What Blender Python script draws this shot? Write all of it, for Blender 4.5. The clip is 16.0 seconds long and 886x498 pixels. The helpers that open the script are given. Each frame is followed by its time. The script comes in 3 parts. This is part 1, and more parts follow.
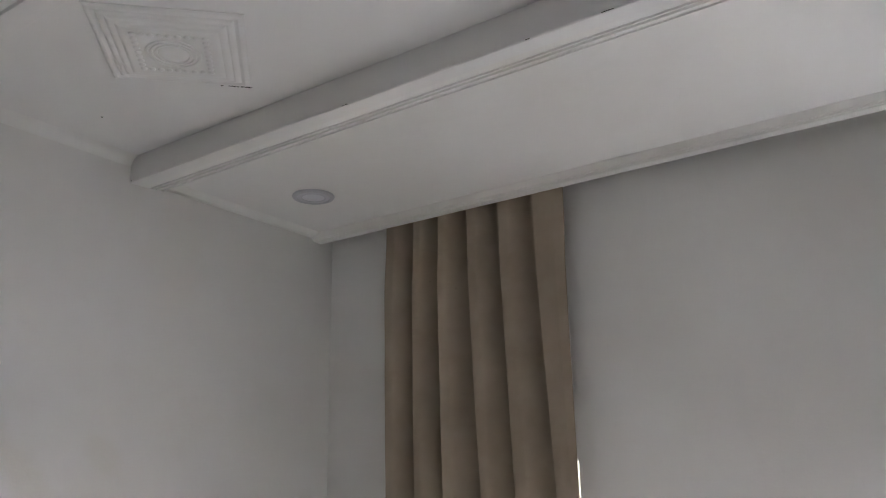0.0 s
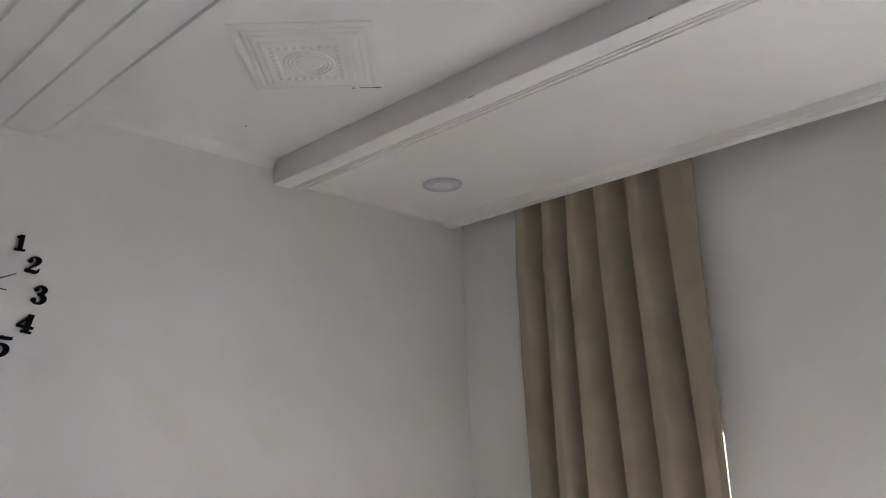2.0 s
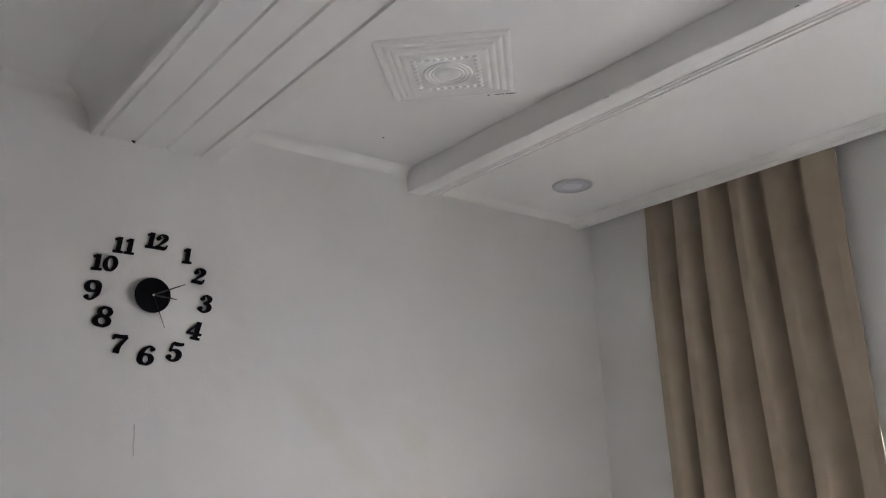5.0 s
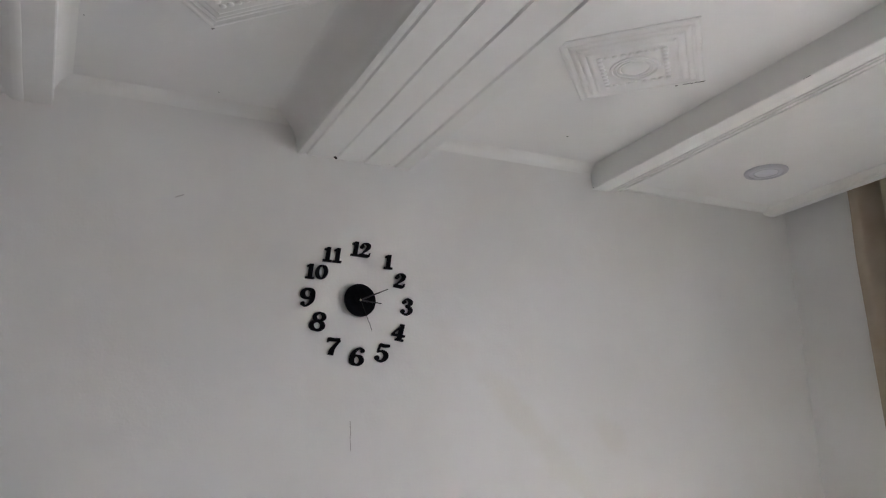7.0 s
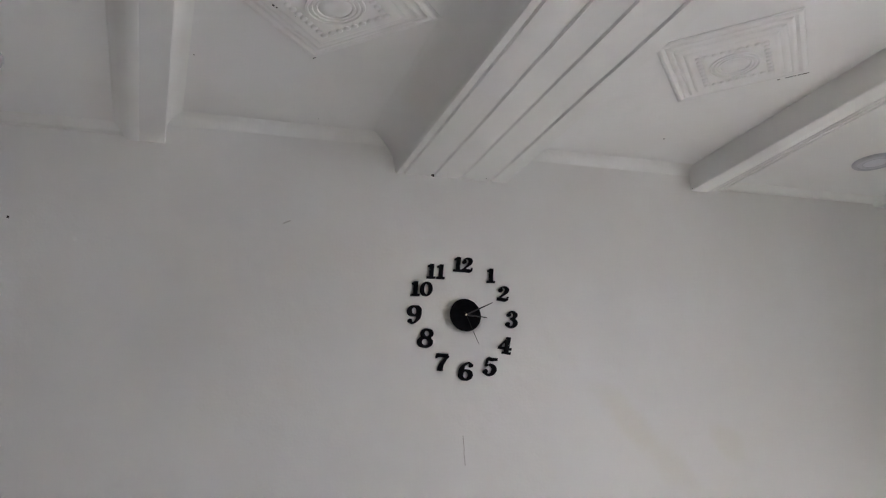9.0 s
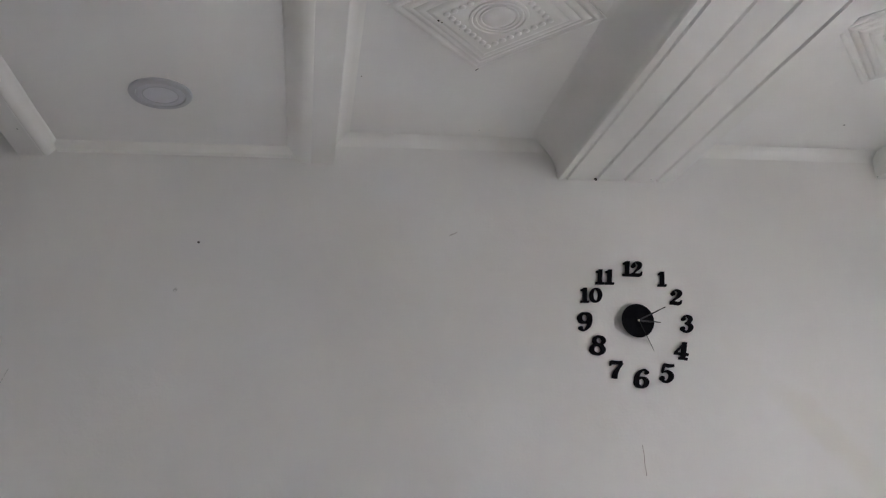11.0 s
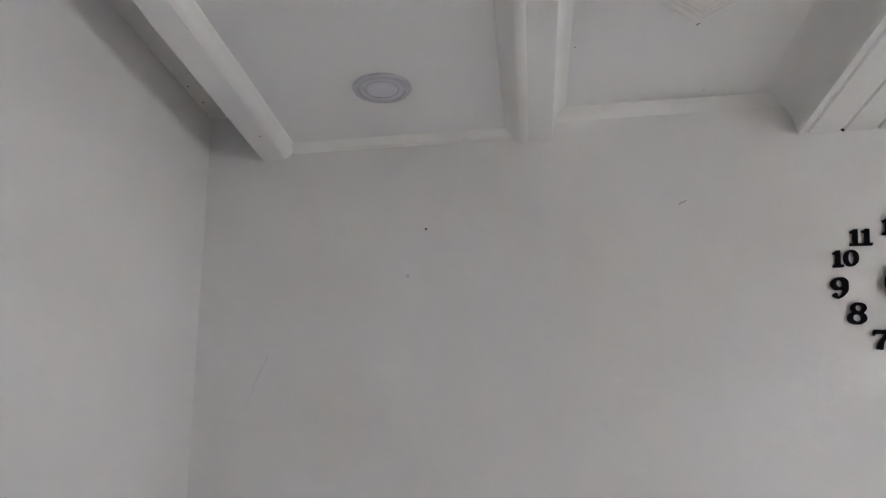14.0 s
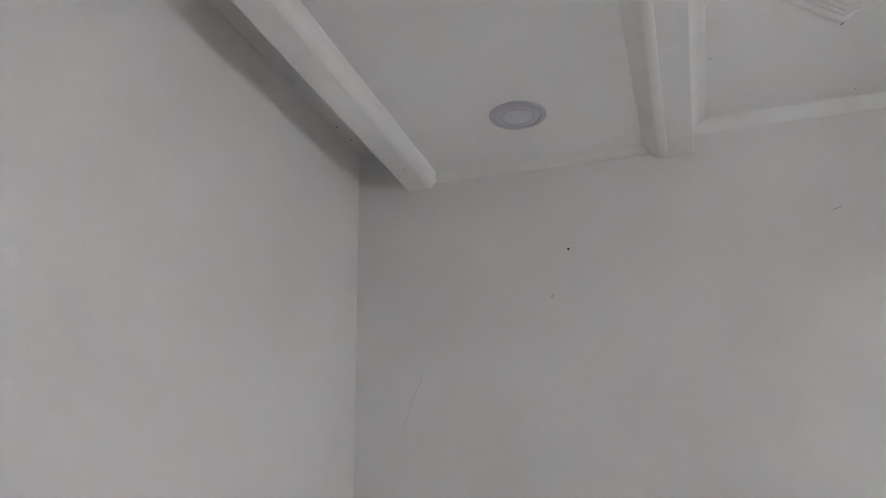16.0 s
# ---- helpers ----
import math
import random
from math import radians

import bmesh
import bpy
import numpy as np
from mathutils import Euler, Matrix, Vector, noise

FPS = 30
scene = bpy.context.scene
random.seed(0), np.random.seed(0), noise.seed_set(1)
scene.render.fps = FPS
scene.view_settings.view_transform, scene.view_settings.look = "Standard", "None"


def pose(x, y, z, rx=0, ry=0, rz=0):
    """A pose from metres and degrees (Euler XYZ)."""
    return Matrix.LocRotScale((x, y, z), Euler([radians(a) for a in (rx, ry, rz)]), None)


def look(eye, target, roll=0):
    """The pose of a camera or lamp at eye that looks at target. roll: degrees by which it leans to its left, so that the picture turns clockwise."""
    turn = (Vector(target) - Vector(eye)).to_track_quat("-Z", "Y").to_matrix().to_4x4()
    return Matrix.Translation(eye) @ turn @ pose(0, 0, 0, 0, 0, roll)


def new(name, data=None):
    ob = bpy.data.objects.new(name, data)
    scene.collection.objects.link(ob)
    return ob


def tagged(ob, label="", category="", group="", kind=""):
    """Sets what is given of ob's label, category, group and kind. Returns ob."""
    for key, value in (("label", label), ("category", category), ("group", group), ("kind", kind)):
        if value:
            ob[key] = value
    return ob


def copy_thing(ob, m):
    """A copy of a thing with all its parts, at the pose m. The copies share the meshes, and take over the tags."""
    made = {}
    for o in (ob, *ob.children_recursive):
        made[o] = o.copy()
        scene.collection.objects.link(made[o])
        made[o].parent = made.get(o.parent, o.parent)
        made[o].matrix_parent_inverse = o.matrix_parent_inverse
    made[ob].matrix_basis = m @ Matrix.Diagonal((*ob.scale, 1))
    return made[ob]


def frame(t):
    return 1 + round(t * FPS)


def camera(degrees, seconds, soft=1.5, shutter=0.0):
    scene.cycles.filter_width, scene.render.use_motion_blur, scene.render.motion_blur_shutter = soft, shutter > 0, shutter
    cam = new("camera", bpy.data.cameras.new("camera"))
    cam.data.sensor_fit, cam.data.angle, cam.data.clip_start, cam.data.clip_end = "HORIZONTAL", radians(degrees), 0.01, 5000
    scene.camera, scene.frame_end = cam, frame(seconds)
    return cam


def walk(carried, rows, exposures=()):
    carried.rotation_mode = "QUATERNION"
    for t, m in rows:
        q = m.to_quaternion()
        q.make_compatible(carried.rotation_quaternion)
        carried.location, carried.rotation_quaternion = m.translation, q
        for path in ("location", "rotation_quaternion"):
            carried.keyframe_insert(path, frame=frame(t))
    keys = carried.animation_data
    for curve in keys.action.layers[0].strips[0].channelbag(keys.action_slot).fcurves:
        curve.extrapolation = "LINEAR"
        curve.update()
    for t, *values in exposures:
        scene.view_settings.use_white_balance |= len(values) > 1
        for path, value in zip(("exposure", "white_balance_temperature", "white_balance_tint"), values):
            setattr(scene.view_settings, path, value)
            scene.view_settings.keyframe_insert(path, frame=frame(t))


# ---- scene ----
cam = camera(57.7, 16.0, soft=1.15)
PATH = [
    (0, (-0.749, -3.032, 1.495), (0.83, -1.937, 2.049), -1.0),
    (0.5, (-0.771, -3.063, 1.497), (0.761, -1.889, 2.02), -0.8),
    (1, (-0.798, -3.073, 1.496), (0.685, -1.832, 2.01), -1.3),
    (1.5, (-0.83, -3.07, 1.504), (0.603, -1.769, 2.009), -2.0),
    (2, (-0.853, -3.056, 1.511), (0.547, -1.719, 2.011), -2.1),
    (2.5, (-0.865, -3.074, 1.509), (0.475, -1.677, 2.012), -1.9),
    (3, (-0.907, -3.059, 1.511), (0.388, -1.621, 2.019), -1.8),
    (5.5, (-1.01, -3.01, 1.487), (0.122, -1.446, 2.012), -1.9),
    (6, (-1.042, -3.004, 1.482), (-0.025, -1.365, 2.013), -1.5),
    (6.5, (-1.093, -2.994, 1.474), (-0.168, -1.301, 2.004), -1.4),
    (7, (-1.111, -3.005, 1.486), (-0.254, -1.276, 2.013), -1.4),
    (7.5, (-1.13, -3.002, 1.484), (-0.324, -1.251, 2.017), -2.1),
    (8, (-1.164, -2.995, 1.487), (-0.397, -1.23, 2.035), -2.6),
    (10.5, (-1.272, -2.947, 1.497), (-0.824, -1.09, 2.088), -2.7),
    (11, (-1.305, -2.932, 1.494), (-0.961, -1.057, 2.098), -2.6),
    (11.5, (-1.307, -2.91, 1.504), (-1.029, -1.021, 2.101), -2.7),
    (12, (-1.312, -2.894, 1.509), (-1.079, -0.994, 2.089), -2.8),
    (12.5, (-1.301, -2.876, 1.494), (-1.183, -0.963, 2.065), -2.8),
    (13, (-1.321, -2.887, 1.505), (-1.332, -0.966, 2.061), -2.2),
    (13.5, (-1.328, -2.895, 1.504), (-1.427, -0.977, 2.063), -2.0),
    (14, (-1.325, -2.891, 1.488), (-1.52, -0.988, 2.07), -1.5),
    (14.5, (-1.322, -2.914, 1.508), (-1.586, -1.028, 2.117), -1.1),
    (15, (-1.315, -2.931, 1.517), (-1.644, -1.056, 2.131), -1.3),
    (15.5, (-1.293, -2.939, 1.5), (-1.71, -1.086, 2.124), -1.3),
    (16, (-1.293, -2.97, 1.495), (-1.843, -1.15, 2.118), -1.0),
]
walk(cam, [(t, look(eye, target, roll)) for t, eye, target, roll in PATH], [(0.0, 2.93, 6150, 13), (1.0, 3.02, 6150, 13), (3.0, 3.16, 6150, 13), (5.5, 3.25, 6150, 13), (6.5, 3.42, 6150, 13), (9.0, 3.40, 6150, 13), (10.5, 3.42, 6150, 13), (13.5, 3.58, 6150, 13), (15.0, 3.67, 6150, 13), (16.0, 3.59, 6150, 13)])

# ---- world, sun, large lights ----
world = bpy.data.worlds.new("sky")
scene.world = world
world.use_nodes = True
wn = world.node_tree.nodes
sky = wn.new("ShaderNodeTexSky")
sky.sky_type, sky.sun_disc = "NISHITA", False
sky.sun_elevation, sky.sun_rotation = radians(39.1), radians(153.4)
wn["Background"].inputs["Strength"].default_value = 0.15
world.node_tree.links.new(sky.outputs[0], wn["Background"].inputs["Color"])

sun = new("sun", bpy.data.lights.new("sun", "SUN"))
sun.data.energy, sun.data.angle, sun.data.color = 5.0, radians(0.6), (1.0, 0.985, 0.96)
sun.matrix_world = look((5.5, -11.0, 10), (0, 0, 0))


def window_light(name, place, target, sx, sy, watts, colour):
    lamp = new(name, bpy.data.lights.new(name, "AREA"))
    lamp.data.shape, lamp.data.size, lamp.data.size_y = "RECTANGLE", sx, sy
    lamp.data.energy, lamp.data.color = watts, colour
    lamp.matrix_world = look(place, target)
    return lamp


# daylight standing in the window behind the camera
window_light("window_daylight", (2.575, -3.52, 1.50), (0.0, -3.40, -0.45), 1.2, 1.10, 3.3, (0.955, 0.98, 1.03))

# ---- sizes of the room ----
XW, XE = -2.565, 2.515        # side walls
YB = -7.00                    # back wall
ZC, ZS, ZB = 2.904, 2.785, 2.743   # ceiling, soffits, beam
WL, WR = (-2.341, -1.183), (1.200, 2.427)   # soffits
BX = (-0.279, 0.231)          # beam
ZP = 2.985                    # ceiling of the curtain pockets
ZTOP = ZP + 0.01


# ---- materials ----
def material(name, colour, rough=0.6, mottling=0.03, scale=1.3, bump=0.05, bump_scale=160.0, metal=0.0, tint=None, spec=0.4, uneven=0.0):
    m = bpy.data.materials.new(name)
    m.use_nodes = True
    n, l = m.node_tree.nodes, m.node_tree.links
    b = n["Principled BSDF"]
    b.inputs["Roughness"].default_value = rough
    b.inputs["Metallic"].default_value = metal
    b.inputs["Specular IOR Level"].default_value = spec
    co = n.new("ShaderNodeTexCoord")
    big = n.new("ShaderNodeTexNoise")
    big.inputs["Scale"].default_value, big.inputs["Detail"].default_value = scale, 5.0
    l.new(co.outputs["Object"], big.inputs["Vector"])
    ramp = n.new("ShaderNodeValToRGB")
    tint = tint or (1.0, 0.985, 0.955)
    ramp.color_ramp.elements[0].position, ramp.color_ramp.elements[1].position = 0.32, 0.68
    ramp.color_ramp.elements[0].color = (*[c * (1 - mottling) * t for c, t in zip(colour, tint)], 1)
    ramp.color_ramp.elements[1].color = (*[min(1, c * (1 + mottling)) for c in colour], 1)
    l.new(big.outputs["Fac"], ramp.inputs["Fac"])
    l.new(ramp.outputs["Color"], b.inputs["Base Color"])
    fine = n.new("ShaderNodeTexNoise")
    fine.inputs["Scale"].default_value, fine.inputs["Detail"].default_value = bump_scale, 4.0
    l.new(co.outputs["Object"], fine.inputs["Vector"])
    bp = n.new("ShaderNodeBump")
    bp.inputs["Strength"].default_value, bp.inputs["Distance"].default_value = bump, 0.004
    l.new(fine.outputs["Fac"], bp.inputs["Height"])
    if uneven:
        wide = n.new("ShaderNodeTexNoise")
        wide.inputs["Scale"].default_value, wide.inputs["Detail"].default_value = 2.6, 3.0
        l.new(co.outputs["Object"], wide.inputs["Vector"])
        bw = n.new("ShaderNodeBump")
        bw.inputs["Strength"].default_value, bw.inputs["Distance"].default_value = 1.0, uneven
        l.new(wide.outputs["Fac"], bw.inputs["Height"])
        l.new(bw.outputs["Normal"], bp.inputs["Normal"])
    l.new(bp.outputs["Normal"], b.inputs["Normal"])
    return m


def stained(m, stains, colour):
    """Old water stains on a wall: soft streaks along given lines (x, z) to (x, z), width, strength."""
    n, l = m.node_tree.nodes, m.node_tree.links
    b = n["Principled BSDF"]
    co = n.new("ShaderNodeTexCoord")
    wob = n.new("ShaderNodeTexNoise")
    wob.inputs["Scale"].default_value, wob.inputs["Detail"].default_value = 4.5, 6.0
    l.new(co.outputs["Object"], wob.inputs["Vector"])
    last = b.inputs["Base Color"].links[0].from_socket

    def sums(op, a, c):
        q = n.new("ShaderNodeMath")
        q.operation = op
        for k, v in enumerate((a, c)):
            if isinstance(v, (int, float)):
                q.inputs[k].default_value = v
            else:
                l.new(v, q.inputs[k])
        return q.outputs[0]

    for (x0, z0), (x1, z1), width, strength in stains:
        mp = n.new("ShaderNodeMapping")
        mp.vector_type = "TEXTURE"
        ln = math.hypot(x1 - x0, z1 - z0)
        mp.inputs["Location"].default_value = ((x0 + x1) / 2, 0, (z0 + z1) / 2)
        mp.inputs["Rotation"].default_value = (0, -math.atan2(z1 - z0, x1 - x0), 0)
        mp.inputs["Scale"].default_value = (ln / 2, 1.0, width)
        l.new(co.outputs["Object"], mp.inputs["Vector"])
        size = n.new("ShaderNodeVectorMath")
        size.operation = "LENGTH"
        flat = n.new("ShaderNodeVectorMath")
        flat.operation = "MULTIPLY"
        flat.inputs[1].default_value = (1, 0, 1)
        l.new(mp.outputs[0], flat.inputs[0])
        l.new(flat.outputs[0], size.inputs[0])
        away = sums("ADD", size.outputs["Value"], sums("MULTIPLY", sums("SUBTRACT", wob.outputs["Fac"], 0.5), 1.6))
        ease = n.new("ShaderNodeMapRange")
        ease.interpolation_type = "SMOOTHSTEP"
        ease.inputs["From Min"].default_value, ease.inputs["From Max"].default_value = 1.1, 0.3
        ease.inputs["To Min"].default_value, ease.inputs["To Max"].default_value = 0.0, strength
        l.new(away, ease.inputs["Value"])
        mix = n.new("ShaderNodeMixRGB")
        mix.inputs[2].default_value = (*colour, 1)
        l.new(ease.outputs[0], mix.inputs[0])
        l.new(last, mix.inputs[1])
        last = mix.outputs[0]
    l.new(last, b.inputs["Base Color"])
    return m


WALL = material("wall_paint", (0.80, 0.785, 0.770), 0.5, 0.032, 1.1, 0.14, 90, uneven=0.009)
NORTH = stained(material("clock_wall_paint", (0.80, 0.785, 0.770), 0.5, 0.03, 1.2, 0.16, 90, uneven=0.011),
                [((0.42, 2.02), (1.12, 1.30), 0.085, 0.44), ((1.10, 1.72), (1.30, 1.52), 0.07, 0.36),
                 ((1.15, 1.45), (1.45, 1.05), 0.12, 0.42)], (0.74, 0.70, 0.61))
# invented dark tone for walls out of view, so they bounce less light
ABSORB = material("tan_light_absorber", (0.26, 0.22, 0.18), 0.6, 0.03, 1.1, 0.10, 90)
CEIL = material("ceiling_paint", (0.82, 0.81, 0.80), 0.45, 0.02, 1.0, 0.06, 60, uneven=0.010)
TRIM = material("gypsum_trim_paint", (0.82, 0.81, 0.79), 0.4, 0.025, 3.0, 0.10, 120)
PLASTER = material("medallion_plaster", (0.82, 0.81, 0.80), 0.45, 0.02, 8.0, 0.08, 200)
DIRT = material("dark_crack_dirt", (0.05, 0.045, 0.04), 0.9, 0.2, 90, 0.2, 300)
FAINT = material("faint_pencil_scuff", (0.64, 0.625, 0.605), 0.8, 0.3, 120, 0.1, 300)
PENCIL = material("pencil_scuff", (0.40, 0.35, 0.33), 0.8, 0.3, 120, 0.1, 300)
BLACK = material("black_acrylic", (0.005, 0.005, 0.0065), 0.6, 0.2, 30, 0.03, 250, spec=0.05)
STEELHAND = material("hand_black_lacquer", (0.018, 0.018, 0.02), 0.35, 0.1, 40, 0.02, 200, spec=0.35)
GREYHAND = material("grey_second_hand", (0.02, 0.02, 0.02), 0.6, 0.1, 40, 0.02, 200, spec=0.1)
PIN = material("brass_pin", (0.7, 0.62, 0.45), 0.3, 0.05, 60, 0.02, 200, 1.0)
RIM = material("lamp_rim_plastic", (0.50, 0.50, 0.54), 0.35, 0.02, 20, 0.02, 200)
RING = material("lamp_outer_diffuser", (0.57, 0.57, 0.62), 0.4, 0.02, 20, 0.02, 200)
DIFF = material("lamp_diffuser", (0.66, 0.66, 0.71), 0.35, 0.02, 20, 0.02, 200)
FLOOR = material("floor_tile", (0.68, 0.655, 0.63), 0.55, 0.08, 3.0, 0.02, 60)
GROUT = material("floor_grout", (0.30, 0.28, 0.26), 0.8, 0.1, 20, 0.1, 200)
ALU = material("window_frame_paint", (0.75, 0.75, 0.74), 0.4, 0.03, 10, 0.03, 150)


def cloth():
    m = material("taupe_curtain_cloth", (0.39, 0.322, 0.25), 0.9, 0.06, 6.0, 0.0, 300, spec=0.12)
    n, l = m.node_tree.nodes, m.node_tree.links
    co, wv, bp = n.new("ShaderNodeTexCoord"), n.new("ShaderNodeTexWave"), n.new("ShaderNodeBump")
    wv.wave_type, wv.bands_direction = "BANDS", "Z"
    wv.inputs["Scale"].default_value, wv.inputs["Distortion"].default_value = 260, 1.5
    l.new(co.outputs["Object"], wv.inputs["Vector"])
    bp.inputs["Strength"].default_value, bp.inputs["Distance"].default_value = 0.25, 0.001
    l.new(wv.outputs["Fac"], bp.inputs["Height"])
    l.new(bp.outputs["Normal"], n["Principled BSDF"].inputs["Normal"])
    b = n["Principled BSDF"]
    b.inputs["Sheen Weight"].default_value, b.inputs["Sheen Roughness"].default_value = 0.45, 0.4
    b.inputs["Sheen Tint"].default_value = (0.95, 0.90, 0.82, 1)
    return m


CLOTH = cloth()


def glass():
    m = bpy.data.materials.new("window_glass")
    m.use_nodes = True
    b = m.node_tree.nodes["Principled BSDF"]
    b.inputs["Transmission Weight"].default_value, b.inputs["Roughness"].default_value = 1.0, 0.02
    b.inputs["IOR"].default_value = 1.45
    return m


GLASS = glass()


# ---- mesh helpers ----
def box(bm, x0, x1, y0, y1, z0, z1, bevel=0.0):
    made = bmesh.ops.create_cube(bm, size=1.0)["verts"]
    bmesh.ops.transform(bm, verts=made, matrix=Matrix.LocRotScale(
        ((x0 + x1) / 2, (y0 + y1) / 2, (z0 + z1) / 2), None, (x1 - x0, y1 - y0, z1 - z0)))
    if bevel:
        edges = {e for v in made for e in v.link_edges}
        bmesh.ops.bevel(bm, geom=list(edges), offset=bevel, segments=2, affect="EDGES")
    return bm


def sweep(bm, profile, axis, a, b, wobble=0.0, rows=1):
    """A closed profile run along x or y from a to b. Profile points are (across, up); wobble: how far hand-laid edges wander."""
    def at(u, w, s):
        if wobble:
            du = wobble * (noise.noise((s * 2.3, u * 5.0, w * 5.0)) + 0.5 * noise.noise((s * 9.0, u * 9.0, w * 9.0)))
            dw = wobble * 0.7 * (noise.noise((s * 2.7 + 40, u * 5.0, w * 5.0)) + 0.5 * noise.noise((s * 11.0 + 40, u * 9.0, w * 9.0)))
            u, w = u + du, w + dw
        return (s, u, w) if axis == "x" else (u, s, w)
    rings = [[bm.verts.new(at(u, w, a + (b - a) * r / rows)) for u, w in profile] for r in range(rows + 1)]
    k = len(profile)
    for one, two in zip(rings, rings[1:]):
        for i in range(k):
            bm.faces.new((one[i], one[(i + 1) % k], two[(i + 1) % k], two[i]))
    bm.faces.new(rings[0][::-1])
    bm.faces.new(rings[-1])
    return bm


def lathe(bm, profile, steps=48):
    """A ring or disc from (radius, z) points turned round z."""
    rows = [[bm.verts.new((r * math.cos(2 * math.pi * i / steps), r * math.sin(2 * math.pi * i / steps), z)) for r, z in profile] for i in range(steps)]
    for i in range(steps):
        p, q = rows[i], rows[(i + 1) % steps]
        for j in range(len(profile) - 1):
            bm.faces.new((p[j], q[j], q[j + 1], p[j + 1]))
    return bm


def part(name, bm, mat, parent=None, label="", smooth=False):
    bmesh.ops.remove_doubles(bm, verts=bm.verts, dist=1e-5)
    bmesh.ops.recalc_face_normals(bm, faces=bm.faces)
    me = bpy.data.meshes.new(name)
    bm.to_mesh(me)
    bm.free()
    me.materials.append(mat)
    if smooth:
        me.polygons.foreach_set("use_smooth", [True] * len(me.polygons))
        me.set_sharp_from_angle(angle=radians(38))
    ob = new(name, me)
    if parent:
        ob.parent = parent
    if label:
        ob["label"] = label
    return ob


def structure(ob, label, category):
    return tagged(ob, label, category, kind="structure")


B = bmesh.new

# ---- the shell of the room ----
wall_north = structure(part("wall_north", box(B(), XW - 0.15, XE + 0.15, 0.0, 0.15, 0.0, ZP + 0.12), NORTH),
                       "white painted plaster wall with faint yellowish stains behind the clock", "wall")
wall_west = structure(part("wall_west", box(B(), XW - 0.15, XW, -2.0, 0.0, 0.0, ZP + 0.12), WALL),
                      "plain white painted plaster side wall", "wall")
# unseen stretch, darkened to dim the east wall and curtain folds
wall_west_far = structure(part("wall_west_far", box(B(), XW - 0.15, XW, YB, -2.0, 0.0, ZP + 0.12), ABSORB),
                          "unseen stretch of the side wall, toned dark tan to cut bounced light", "wall")

# east wall, with the low window behind the curtain and the large window further back
W1 = (-1.460, -0.62, 0.75, 1.575)
W2 = (-4.20, -2.85, 0.90, 2.12)
bm = B()
X0, X1 = XE, XE + 0.15
box(bm, X0, X1, W1[1], 0.0, 0.0, ZP + 0.12)
box(bm, X0, X1, W1[0], W1[1], W1[3], ZP + 0.12)
box(bm, X0, X1, W1[0], W1[1], 0.0, W1[2])
box(bm, X0, X1, W2[1], W1[0], 0.0, ZP + 0.12)
box(bm, X0, X1, W2[0], W2[1], W2[3], ZP + 0.12)
box(bm, X0, X1, W2[0], W2[1], 0.0, W2[2])
box(bm, X0, X1, YB, W2[0], 0.0, ZP + 0.12)
wall_east = structure(part("wall_east", bm, WALL), "plain white painted plaster wall beside the curtain", "wall")

# unseen back wall; its dark tone is added to hold back bounced light
wall_south = structure(part("wall_south", box(B(), XW - 0.15, XE + 0.15, YB - 0.15, YB, 0.0, ZP + 0.12), ABSORB), "unseen back wall, toned dark tan to cut bounced light", "wall")

floor = structure(part("floor", box(B(), XW - 0.15, XE + 0.15, YB - 0.15, 0.15, -0.12, -0.004), GROUT), "beige tiled floor", "floor")
bm = box(B(), WL[0] + 0.02, WR[1] - 0.02, YB, 0.0, ZC, ZP + 0.12)
box(bm, XW, WL[0] + 0.02, YB, 0.0, ZP, ZP + 0.12)
box(bm, WR[1] - 0.02, XE, YB, 0.0, ZP, ZP + 0.12)
ceiling = structure(part("ceiling", bm, CEIL), "white painted gypsum ceiling", "ceiling")


def window(name, w, label):
    """A framed window standing in an opening of the east wall."""
    y0, y1, z0, z1 = w
    bm = B()
    t = 0.006 if name == "window_1" else 0.045
    for a in ((y0, y0 + t, z0, z1), (y1 - t, y1, z0, z1), (y0 + t, y1 - t, z0, z0 + t), (y0 + t, y1 - t, z1 - t, z1), ((y0 + y1 - t) / 2, (y0 + y1 + t) / 2, z0 + t, z1 - t)):
        box(bm, XE + 0.085, XE + 0.13, *a)
    win = structure(part(name, bm, ALU), label, "window")
    mid = (y0 + y1) / 2
    for a, b in ((y0 + t, mid - t / 2), (mid + t / 2, y1 - t)):
        pane = part("pane", box(B(), XE + 0.104, XE + 0.110, a, b, z0 + t, z1 - t), GLASS, win, "clear glass pane")
        pane.visible_shadow = False
    part("window_sill", box(B(), XE + 0.003, XE + 0.083, y0 + 0.002, y1 - 0.002, z0 + 0.001, z0 + 0.02, 0.004), ALU, win)
    return win


window("window_1", W1, "low white framed window hidden behind the curtain")
window("window_2", W2, "wide white framed window letting in daylight")

# ---- dropped soffits, beam and mouldings ----
# run across from the lower border (0) to the recessed panel (0.088), heights above the border
RISE = 0.040
NEARMOULD = [(0.0, 0.045), (0.0, 0.001), (0.003, 0.0), (0.010, 0.0), (0.014, 0.003), (0.018, 0.004), (0.030, 0.017), (0.046, 0.033), (0.050, 0.035), (0.056, RISE), (0.058, 0.045)]
FARMOULD = [(0.0, 0.045), (0.0, 0.001), (0.004, -0.002), (0.020, -0.002), (0.030, 0.0), (0.036, 0.001), (0.041, 0.005), (0.046, 0.007), (0.060, 0.019), (0.078, 0.034), (0.082, 0.035), (0.090, RISE), (0.092, 0.045)]
